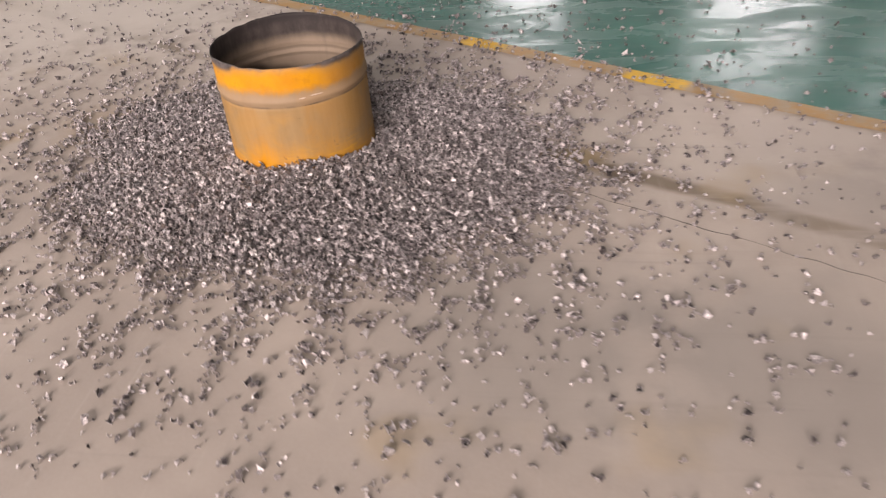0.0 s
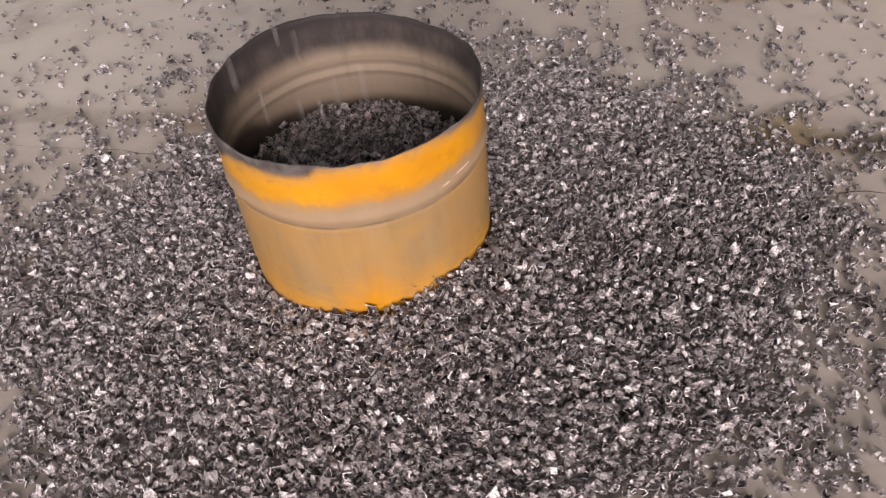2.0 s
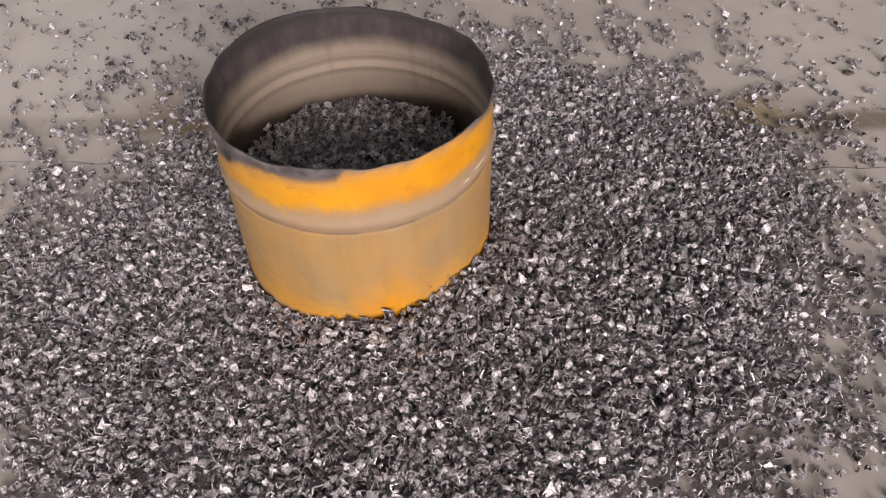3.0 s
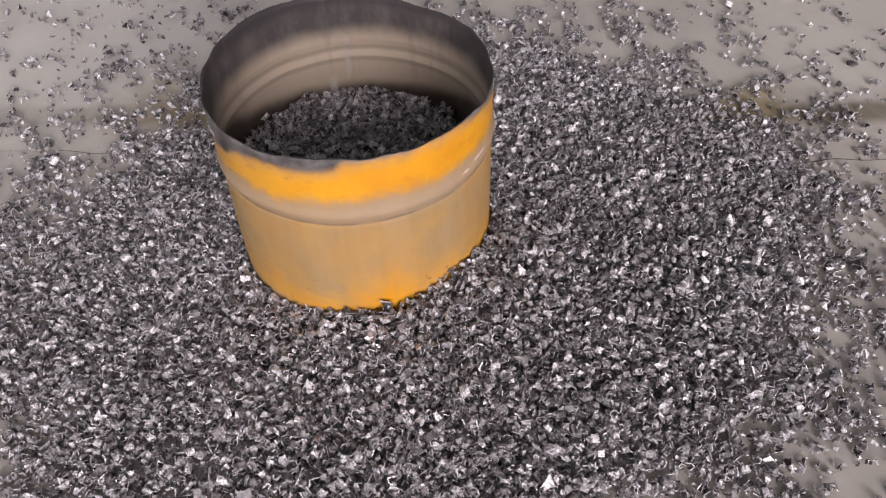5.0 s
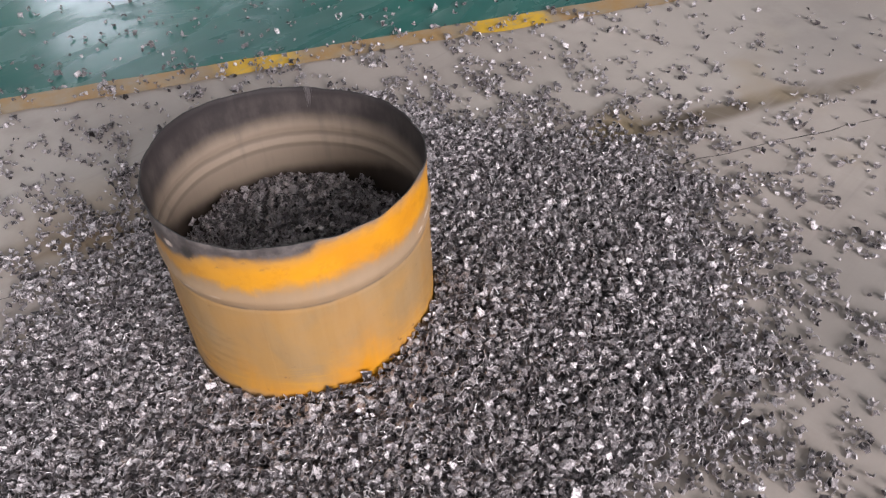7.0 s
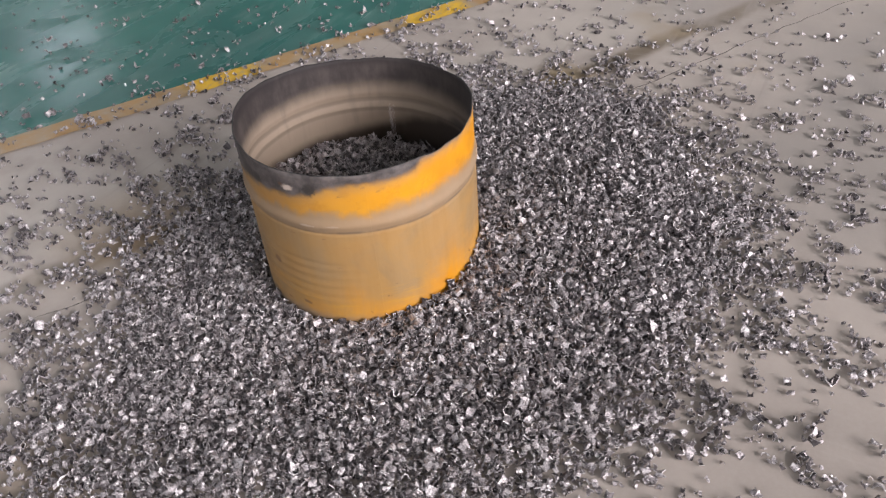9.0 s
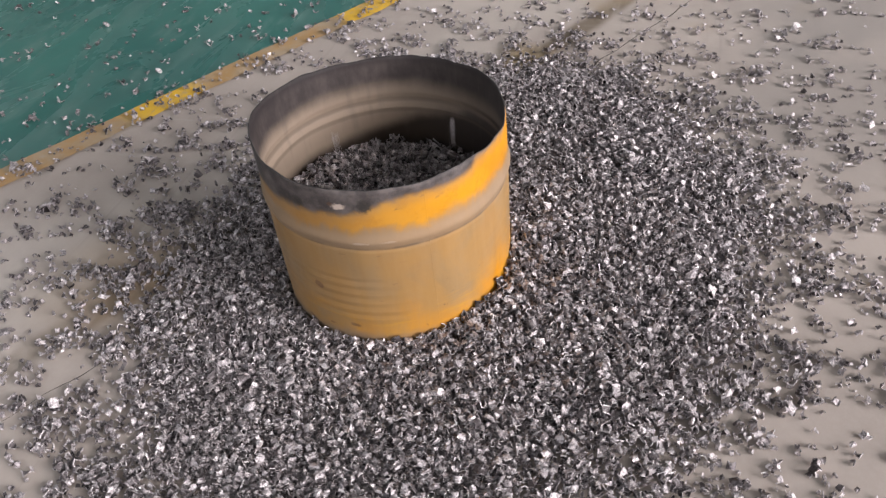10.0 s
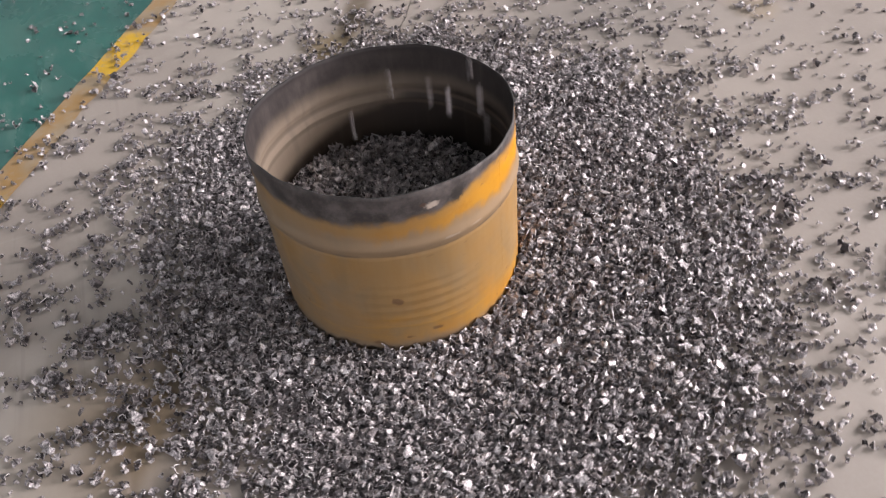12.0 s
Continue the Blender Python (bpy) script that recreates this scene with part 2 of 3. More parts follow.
    for deg, h, wide, deep, tone, much in ((-167.5, 0.415, 0.034, 0.042, black, 0.9), (-178.5, 0.412, 0.034, 0.018, pale, 0.9), (-182, 0.418, 0.016, 0.012, rust, 0.5), (162.3, 0.163, 0.028, 0.026, rust, 0.75),
                                           (178, 0.058, 0.032, 0.014, rust, 0.75), (150.5, 0.03, 0.026, 0.012, rust, 0.6), (165, 0.045, 0.02, 0.01, rust, 0.6), (-56, 0.332, 0.06, 0.005, pale, 0.8),
                                           (-66.5, 0.328, 0.03, 0.005, pale, 0.7), (-172, 0.318, 0.045, 0.007, pale, 0.4), (-160, 0.32, 0.03, 0.006, pale, 0.25), (-60, 0.2975, 0.08, 0.005, black, 0.6), (161, 0.404, 0.036, 0.032, black, 0.6)):
        du = n.math("SUBTRACT", n.math("FRACT", n.math("SUBTRACT", turn, deg / 360 % 1.0)), 0.5)
        du = n.math("MULTIPLY", du, 2 * math.pi * 0.2885 / (0.5 * wide))
        dv = n.math("MULTIPLY", n.math("SUBTRACT", z, h), 2 / deep)
        far = n.math("SQRT", n.math("ADD", n.math("MULTIPLY", du, du), n.math("MULTIPLY", dv, dv)))
        far = n.math("MULTIPLY_ADD", n.math("SUBTRACT", n.noise(90, 4, 0.6), 0.5), 1.6, far)
        c = n.mix(n.math("MULTIPLY", n.smooth(far, 1.1, 0.45), much), c, tone)
    c = n.mix(n.math("MULTIPLY", n.smooth(fine, 0.45, 0.75), 0.06), c, (0.3, 0.22, 0.13))
    n.bump(n.math("ADD", n.math("MULTIPLY", fine, 0.4), rag), 0.16, 0.002)
    return n.done(c, n.math("MULTIPLY_ADD", rag, 0.25, 0.45), 0, 0.18)


def drum_inside():
    n = Nodes("scorched_dusty_shaded_steel")
    turn, z = azimuth(n)
    rag, runs, fine = n.noise(16, 5, 0.6), n.noise(26, 4, 0.6, (1, 1, 0.1)), n.noise(120, 3)
    zr = n.math("MULTIPLY_ADD", n.math("SUBTRACT", rag, 0.5), 0.016, z)
    zr = n.math("MULTIPLY_ADD", n.math("SUBTRACT", runs, 0.5), 0.014, zr)
    # dark zone above the chips, its height by turn: painted shade and some dirt
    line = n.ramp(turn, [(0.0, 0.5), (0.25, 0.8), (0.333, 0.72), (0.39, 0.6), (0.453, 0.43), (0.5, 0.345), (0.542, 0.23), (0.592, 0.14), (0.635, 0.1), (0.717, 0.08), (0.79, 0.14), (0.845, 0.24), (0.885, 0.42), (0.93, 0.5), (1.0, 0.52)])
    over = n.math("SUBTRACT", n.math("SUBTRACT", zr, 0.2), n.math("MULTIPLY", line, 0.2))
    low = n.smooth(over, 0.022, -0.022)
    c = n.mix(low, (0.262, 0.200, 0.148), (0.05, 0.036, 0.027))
    c = n.mix(n.smooth(zr, 0.328, 0.39), c, n.mix(n.smooth(n.noise(20, 5, 0.65, (1, 1, 0.5)), 0.35, 0.7), (0.030, 0.024, 0.023), (0.060, 0.048, 0.044)))
    c = n.mix(n.smooth(zr, 0.415, 0.445), c, (0.026, 0.021, 0.021))
    # one side darkened, wall and all: its shade put into the colour, with soot
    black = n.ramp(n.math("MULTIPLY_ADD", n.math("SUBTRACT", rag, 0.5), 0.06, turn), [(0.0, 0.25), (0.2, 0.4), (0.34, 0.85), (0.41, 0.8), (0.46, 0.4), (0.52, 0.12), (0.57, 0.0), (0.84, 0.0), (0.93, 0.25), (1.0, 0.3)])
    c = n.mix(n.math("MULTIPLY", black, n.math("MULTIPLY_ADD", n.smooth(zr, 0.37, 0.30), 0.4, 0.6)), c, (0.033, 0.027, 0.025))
    # hoop's inner grooves, deepened by dark lines in the colour
    for h, much in ((0.288, 0.4), (0.317, 0.6)):
        zs = n.math("MULTIPLY_ADD", n.math("SUBTRACT", rag, 0.5), 0.007, z)
        seam = n.math("MULTIPLY", n.smooth(zs, h - 0.010, h - 0.002), n.smooth(zs, h + 0.009, h + 0.001))
        c = n.mix(n.math("MULTIPLY", seam, much), c, (0.115, 0.085, 0.066))
    c = n.mix(n.math("MULTIPLY", n.smooth(runs, 0.5, 0.75), 0.25), c, (0.105, 0.085, 0.075))
    n.bump(n.math("ADD", rag, n.math("MULTIPLY", fine, 0.3)), 0.15, 0.002)
    return n.done(c, 0.7, 0.0, 0.22)


def chip_metal(name, stops, rough):
    n = Nodes(name)
    geo = n.tree.nodes.new("ShaderNodeNewGeometry")
    island = geo.outputs["Random Per Island"]
    base = n.ramp(island, stops)
    tone = n.math("FRACT", n.math("MULTIPLY", island, 37.7))
    fine, fold = n.noise(230, 2), n.noise(120, 3, 0.6)
    base = n.mix(n.math("MULTIPLY", n.smooth(fine, 0.46, 0.62), 0.6), base, (0.06, 0.051, 0.052))
    # highlights on the bump's folds, put into the colour
    base = n.mix(n.math("MULTIPLY", n.smooth(fold, 0.57, 0.68), 0.55), base, (0.74, 0.685, 0.69))
    n.bump(n.math("ADD", fold, n.math("MULTIPLY", fine, 0.4)), 0.7, 0.007)
    return n.done(base, n.math("MULTIPLY_ADD", tone, 0.2, rough), 0.72)


def plain(name, colour, rough=0.6, grain=30.0):
    n = Nodes(name)
    v = n.noise(grain, 4)
    return n.done(n.mix(n.math("MULTIPLY", n.smooth(v, 0.35, 0.7), 0.35), colour, tuple(0.6 * k for k in colour)), rough)


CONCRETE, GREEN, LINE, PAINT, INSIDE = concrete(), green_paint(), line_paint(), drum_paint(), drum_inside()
CHIP = chip_metal("shredded_dull_metal", [(0.0, (0.04, 0.033, 0.034)), (0.28, (0.18, 0.158, 0.16)), (0.63, (0.46, 0.417, 0.42)), (0.92, (0.62, 0.567, 0.57)), (1.0, (0.69, 0.63, 0.63))], 0.41)
TORN = chip_metal("bright_torn_metal", [(0.0, (0.30, 0.265, 0.265)), (0.5, (0.56, 0.51, 0.51)), (1.0, (0.74, 0.69, 0.69))], 0.40)
WALL, DARK, SOOT = plain("painted_hall_wall", (0.27, 0.28, 0.275), 0.7, 3), plain("dark_ground", (0.05, 0.045, 0.04), 0.9), plain("soot", (0.03, 0.027, 0.025), 0.8, 90)


# ---- building helpers ----
def mesh_from(name, verts, faces, material=None, smooth=False):
    me = bpy.data.meshes.new(name)
    me.from_pydata([tuple(v) for v in verts], [], [tuple(f) for f in faces])
    for m in material if isinstance(material, (list, tuple)) else [material] if material else []:
        me.materials.append(m)
    if smooth:
        me.polygons.foreach_set("use_smooth", [True] * len(me.polygons))
    me.update()
    return me


def part(name, me, parent, label=""):
    ob = new(name, me)
    ob.parent = parent
    return tagged(ob, label)


def boxes(name, spans, material):
    """One mesh out of boxes (x0, x1, y0, y1, z0, z1)."""
    verts, faces = [], []
    for x0, x1, y0, y1, z0, z1 in spans:
        k = len(verts)
        verts += [(x, y, z) for z in (z0, z1) for y in (y0, y1) for x in (x0, x1)]
        faces += [[k + i for i in f] for f in ((0, 2, 3, 1), (4, 5, 7, 6), (0, 1, 5, 4), (2, 6, 7, 3), (0, 4, 6, 2), (1, 3, 7, 5))]
    return mesh_from(name, verts, faces, material)


rng = np.random.default_rng(11)


def waves(seed, low, high, count=14):
    """A smooth random field over the plan, about -1 to 1."""
    r = np.random.default_rng(seed)
    k, a, p = r.uniform(low, high, count), r.uniform(0, 2 * np.pi, count), r.uniform(0, 2 * np.pi, count)
    kx, ky = k * np.cos(a), k * np.sin(a)
    return lambda x, y: np.sin(np.multiply.outer(x, kx) + np.multiply.outer(y, ky) + p).sum(-1) / np.sqrt(count / 2) / 1.6


# ---- hall: walls, roof, floor ----
X0, X1, Y0, Y1, TOP, TH = -13.0, 13.0, -16.0, 14.0, 11.0, 0.3
WINDOWS = ((-0.5, 1.1, 2.8, 5.8), (3.9, 6.3, 3.1, 5.9), (7.4, 9.4, 5.2, 6.4))
tagged(new("wall_south", boxes("wall_south", [(X0, -10.5, Y0 - TH, Y0, 0, TOP), (3.3, X1, Y0 - TH, Y0, 0, TOP), (-10.5, 3.3, Y0 - TH, Y0, 0, 2.6), (-10.5, 3.3, Y0 - TH, Y0, 10.6, TOP)], WALL)), "pale painted hall wall with a wide opening", "wall", kind="structure")
north, edge_x = [], X0
for x0, x1, z0, z1 in WINDOWS:
    north += [(edge_x, x0, Y1, Y1 + TH, 0, TOP), (x0, x1, Y1, Y1 + TH, 0, z0), (x0, x1, Y1, Y1 + TH, z1, TOP)]
    edge_x = x1
north.append((edge_x, X1, Y1, Y1 + TH, 0, TOP))
tagged(new("wall_north", boxes("wall_north", north, WALL)), "pale painted hall wall with windows", "wall", kind="structure")
# unseen wall; its opening is added for the west fill light
tagged(new("wall_west", boxes("wall_west", [(X0 - TH, X0, Y0 - TH, 1.4, 0, TOP), (X0 - TH, X0, 6.6, Y1 + TH, 0, TOP), (X0 - TH, X0, 1.4, 6.6, 0, 3.1), (X0 - TH, X0, 1.4, 6.6, 7.3, TOP)], WALL)), "pale painted unseen hall wall with an added fill-light opening", "wall", kind="structure")
tagged(new("wall_east", boxes("wall_east", [(X1, X1 + TH, Y0 - TH, Y1 + TH, 0, TOP)], WALL)), "plain pale painted hall wall", "wall", kind="structure")
# unseen roof, with slots added where the overhead fill lights sit
roof, left = [], X0 - TH
for x in (-6.0, 0.5, 7.0):
    roof += [(left, x - 0.7, Y0 - TH, Y1 + TH, TOP, TOP + 0.2), (x - 0.7, x + 0.7, Y0 - TH, -4.1, TOP, TOP + 0.2), (x - 0.7, x + 0.7, 10.1, Y1 + TH, TOP, TOP + 0.2)]
    left = x + 0.7
roof.append((left, X1 + TH, Y0 - TH, Y1 + TH, TOP, TOP + 0.2))
tagged(new("ceiling", boxes("ceiling", roof, WALL)), "plain pale unseen hall roof with slots for added fill light", "ceiling", kind="structure")


def floor_slabs():
    """The concrete on both sides of the cracked joint, with a real gap between them."""
    xs = np.concatenate([np.linspace(X0, -3, 24), np.linspace(-2.97, 3.2, 260), np.linspace(3.3, X1, 24)])
    jag = waves(5, 8, 60)(xs, xs * 0) * 0.009 + waves(6, 1, 5)(xs, xs * 0) * 0.014
    c = np.interp(xs, [-0.9, 1.0, 2.0], [0.296, 0.228, 0.255])
    y = (c - JOINT_N[0] * xs) / JOINT_N[1] + jag
    gap = 0.0011 + 0.0010 * np.abs(waves(8, 4, 30)(xs, xs * 0))
    gap = gap * np.clip(1.0 + 1.2 * (xs + 0.3), 0.12, 1.0)
    for edge, far, name in ((y - gap, Y0, "floor"), (y + gap, Y1, "floor_far")):
        n = len(xs)
        verts = [(a, b, 0) for a, b in zip(xs, edge)] + [(a, far, 0) for a in xs] + [(a, b, -0.03) for a, b in zip(xs, edge)]
        faces = []
        for i in range(n - 1):
            quad = [i, i + 1, n + i + 1, n + i]
            wall = [i, i + 1, 2 * n + i + 1, 2 * n + i]
            faces += [quad[::-1], wall] if far < 0 else [quad, wall[::-1]]
        slab = mesh_from(name, verts, faces, [CONCRETE, DARK])
        slab.polygons.foreach_set("material_index", [0, 1] * (n - 1))
        tagged(new(name, slab), "worn smooth beige concrete floor with a cracked joint", "floor", kind="structure")
    tagged(new("ground", boxes("ground", [(-60, 60, -60, 60, -0.06, -0.031)], DARK)), "dark ground below the slabs", "ground", kind="structure")


floor_slabs()


def strip(name, c0, c1, z, material, label, wob0=0.0, wob1=0.0, reach=19.0):
    """A flat sheet between the lines n . p = c0 and c1, kept inside the hall."""
    s = np.concatenate([np.linspace(-reach, -3.2, 12), np.linspace(-3, 3.2, 160), np.linspace(3.4, reach, 12)])
    n, d = np.array(LINE_N), np.array((LINE_N[1], -LINE_N[0]))
    e0 = c0 + wob0 * waves(21, 3, 45)(s, s * 0)
    e1 = c1 + wob1 * waves(22, 3, 45)(s, s * 0)
    verts, faces, k = [], [], len(s)
    for e in (e0, e1):
        p = np.outer(e, n) + np.outer(s, d)
        verts += [(min(max(a, X0), X1), min(max(b, Y0), Y1), z) for a, b in p]
    faces = [(i, i + 1, k + i + 1, k + i)[::-1] for i in range(k - 1)]
    me = mesh_from(name, verts, faces, material)
    return tagged(new(name, me), label, "floor", kind="structure")


strip("painted_floor", LINE_C - 0.01, 22.0, 0.004, GREEN, "glossy dusty dark green painted floor", 0.002)
strip("line_marking", LINE_C - 0.105, LINE_C, 0.006, LINE, "worn yellow painted floor line between concrete and green paint", 0.006, 0.003)


# ---- drum: the lower half of a steel drum, torch-cut at the top ----
RAD = 0.2885


def rim_height(a):
    return 0.4511 - 0.0072 * np.cos(a) + 0.0037 * np.sin(a) - 0.0031 * np.cos(2 * a) - 0.0015 * np.sin(2 * a) + 0.0019 * np.cos(3 * a) - 0.0016 * np.sin(3 * a)


def drum_radius(a, z):
    """Oval and dented sheet with a rolled hoop and faint ribs."""
    oval = (-0.0006 * np.cos(2 * a) - 0.0012 * np.sin(2 * a) - 0.0017 * np.sin(3 * a)) * np.clip(z / 0.4, 0, 1)
    hoop = 0.0052 * np.exp(-(((z - 0.319) / 0.0135) ** 2)) - 0.0017 * np.exp(-(((z - 0.2955) / 0.005) ** 2))
    ribs = 0.0008 * np.sin((z - 0.075) / 0.0265 * 2 * np.pi) * np.clip((0.225 - z) / 0.02, 0, 1) * np.clip((z - 0.06) / 0.02, 0, 1) * (0.15 + 0.85 * np.exp(-((((a - 3.0) + np.pi) % (2 * np.pi) - np.pi) / 0.55) ** 2))
    dent = 0.0022 * np.sin(5 * a + 9 * z) * np.sin(3 * a - 1.3) * np.clip((z - 0.1) / 0.3, 0, 1)
    return RAD + oval + hoop + ribs + dent


def drum():
    base = tagged(new("steel_drum"), "cut-down dusty yellow steel drum with scorched rim, half full of chips", "drum")
    count = 192
    zs = np.concatenate([np.linspace(0, 0.06, 3), np.linspace(0.07, 0.23, 34), np.linspace(0.24, 0.27, 3), np.linspace(0.276, 0.352, 26), np.linspace(0.37, 0.44, 6)])
    a = np.linspace(0, 2 * np.pi, count, endpoint=False)
    r = np.random.default_rng(4)
    nick = np.convolve(r.normal(0, 0.0011, count + 4), np.ones(5) / 2.2, "valid")[:count]
    top = rim_height(a) + nick
    verts, faces, mats = [], [], []
    for side, thick in ((0, 0.0), (1, 0.0026)):
        for k, z in enumerate(list(zs) + [None]):
            zz = top if z is None else np.full(count, z) * (1 if z < 0.36 else 1) + (0 if z < 0.36 else (top - 0.452) * (z - 0.36) / 0.09)
            rr = drum_radius(a, zz) - thick
            if z is None:
                rr = rr + 0.0016 * np.sin(7 * a + 1) + 0.001 * np.sin(19 * a)
            verts += list(zip(rr * np.cos(a), rr * np.sin(a), zz))
    rows = len(zs) + 1
    for side in (0, 1):
        for k in range(rows - 1):
            for i in range(count):
                j, o = (i + 1) % count, side * rows * count + k * count
                q = (o + i, o + j, o + count + j, o + count + i)
                faces.append(q if side == 0 else q[::-1])
                mats.append(side)
    lip = []
    for i in range(count):
        j = (i + 1) % count
        o, p = (rows - 1) * count, (2 * rows - 1) * count
        lip.append((o + i, o + j, p + j, p + i))
    mid_z = np.array([(zs[k] + (zs[k + 1] if k + 1 < len(zs) else 0.45)) / 2 for k in range(rows - 1)])
    for name, z0, z1, label in (("wall", -1, 0.2935, "dusty tan-yellow painted sheet with faint ribs"), ("rolling_hoop", 0.2935, 0.3435, "dusty rolled hoop"), ("rim", 0.3435, 1, "bright yellow band with a scorched torch-cut lip")):
        rows_in = [k for k in range(rows - 1) if z0 <= mid_z[k] < z1]
        pick = [(side * (rows - 1) + k) * count + i for side in (0, 1) for k in rows_in for i in range(count)]
        these, slots = [faces[f] for f in pick], [mats[f] for f in pick]
        if name == "rim":
            these, slots = these + lip, slots + [2] * count
        used = sorted({v for f in these for v in f})
        back = {v: k for k, v in enumerate(used)}
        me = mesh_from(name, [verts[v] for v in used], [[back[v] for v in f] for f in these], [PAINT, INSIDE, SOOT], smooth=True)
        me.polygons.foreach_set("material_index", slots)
        part(name, me, base, label)
    # lengthwise weld seam
    sv, sf = [], []
    heights = np.linspace(0.005, 0.44, 60)
    for k, z in enumerate(heights):
        for da, up in ((-0.005, -0.001), (-0.002, 0.0002), (0.002, 0.0002), (0.005, -0.001)):
            an = radians(-142.8) + da
            rr = drum_radius(np.array(an), np.array(z)) + up
            sv.append((rr * math.cos(an), rr * math.sin(an), z))
        if k:
            sf += [(4 * k - 4 + i, 4 * k - 3 + i, 4 * k + 1 + i, 4 * k + i) for i in range(3)]
    part("seam", mesh_from("seam", sv, sf, PAINT, smooth=True), base, "thin vertical weld seam")
    # bottom plate
    bv = [(RAD * 0.985 * math.cos(t), RAD * 0.985 * math.sin(t), 0.012) for t in np.linspace(0, 2 * np.pi, 64, endpoint=False)]
    part("bottom_plate", mesh_from("bottom_plate", bv, [tuple(range(64))], INSIDE), base)
    return base


drum()

# ---- shredded metal ----
def chip_template(seed):
    """A torn, curled flake of sheet, about 1 across: two sheets and the torn edge between them, 40 corners, 18 faces."""
    r = np.random.default_rng(seed)
    u = np.array([-0.5, -0.26, 0.0, 0.26, 0.5]) + r.normal(0, 0.03, 5)
    wide = r.uniform(0.3, 0.75)
    g = np.array([(x, y) for y in (-0.5, 0.5) for x in u])
    g[:, 1] *= wide * np.tile(r.uniform(0.65, 1.1, 5), 2) * r.uniform(0.8, 1.2, 10)
    g[:, 0] += r.normal(0, 0.05, 10)
    curl, skew = r.uniform(2.2, 3.4) if r.random() < 0.3 else r.uniform(3.2, 5.6), r.uniform(-1.2, 1.2)
    ang = g[:, 0] * curl + skew * g[:, 1]
    x, z = np.sin(ang) / curl, (1 - np.cos(ang)) / curl
    z = z + r.uniform(-0.6, 0.6) * g[:, 1] * g[:, 0] * 2 + r.uniform(-0.3, 0.3) * g[:, 1] + r.normal(0, 0.075, 10)
    top = np.c_[x, g[:, 1], z]
    top -= top.mean(0)
    top /= 0.5 * np.ptp(top, axis=0).max() + 0.5
    low = top + np.c_[np.sin(ang), np.zeros(10), -np.cos(ang)] * r.uniform(0.06, 0.11) + r.normal(0, 0.012, top.shape)
    quads = []
    for k in range(4):
        quads += [(k, k + 1, k + 6, k + 5), (k + 10, k + 15, k + 16, k + 11)]
    ring = [0, 1, 2, 3, 4, 9, 8, 7, 6, 5]
    for k in range(10):
        m = (k + 1) % 10
        quads.append((20 + m, 20 + k, 30 + k, 30 + m))
    return np.r_[top, low, top[ring], low[ring]], np.array(quads)


TEMPLATES = [chip_template(100 + k) for k in range(30)]


CHIP_MESHES = []
for v, q in TEMPLATES:
    me = mesh_from("metal_chip", v, q, [CHIP, TORN])
    me.polygons.foreach_set("material_index", [int(k > 7) for k in range(18)])
    me.polygons.foreach_set("use_smooth", [k < 8 for k in range(18)])
    CHIP_MESHES.append((me, v))


def turns(count, tilt, r):
    """Random turns: a free spin in plan, a flip or not, and a tilt."""
    a, t, d = r.uniform(0, 2 * np.pi, count), np.abs(r.normal(0, tilt, count)), r.uniform(0, 2 * np.pi, count)
    flip = r.random(count) < 0.5
    t = np.where(flip, np.pi - t, t)
    ca, sa, ct, st, cd, sd = np.cos(a), np.sin(a), np.cos(t), np.sin(t), np.cos(d), np.sin(d)
    one, zero = np.ones(count), np.zeros(count)

    def m(*rows):
        return np.stack([np.stack(q, -1) for q in rows], -2)

    spin = m((ca, -sa, zero), (sa, ca, zero), (zero, zero, one))
    lean = m((one, zero, zero), (zero, ct, -st), (zero, st, ct))
    head = m((cd, -sd, zero), (sd, cd, zero), (zero, zero, one))
    return head @ lean @ spin


def chips_mesh(name, x, y, ground, sink, size, tilt, seed):
    """Many chips in one mesh, each lying on the height given for it."""
    r = np.random.default_rng(seed)
    count = len(x)
    kind = r.integers(0, len(TEMPLATES), count)
    rot = turns(count, tilt, r)
    verts = np.empty((count, 40, 3))
    quads = np.empty((count, 18, 4), int)
    for k, (v, q) in enumerate(TEMPLATES):
        pick = np.nonzero(kind == k)[0]
        w = np.einsum("nij,vj->nvi", rot[pick], v) * size[pick, None, None]
        w[:, :, 2] += (ground[pick] - sink[pick] - w[:, :, 2].min(1))[:, None]
        w[:, :, 0] += x[pick, None]
        w[:, :, 1] += y[pick, None]
        verts[pick], quads[pick] = w, q
    quads += (40 * np.arange(count))[:, None, None]
    me = bpy.data.meshes.new(name)
    me.vertices.add(40 * count)
    me.vertices.foreach_set("co", verts.ravel())
    me.loops.add(72 * count)
    me.loops.foreach_set("vertex_index", quads.ravel().astype(np.int32))
    me.polygons.add(18 * count)
    me.polygons.foreach_set("loop_start", np.arange(0, 72 * count, 4, dtype=np.int32))
    me.polygons.foreach_set("use_smooth", np.repeat(r.random(count) < 0.7, 18) & np.tile(np.arange(18) < 8, count))
    me.update(calc_edges=True)
    me.validate()
    me.materials.append(CHIP)
    me.materials.append(TORN)
    me.polygons.foreach_set("material_index", np.tile((np.arange(18) > 7).astype(np.int32), count))
    return me


# edge of the dense heap round the drum: degrees and metres
EDGE_A = np.radians([-180, -154, -137, -118, -102, -87, -76, -65, -55, -42, -25, -12, 0, 12, 27, 42, 54, 70, 83, 101, 127, 140, 158, 180])
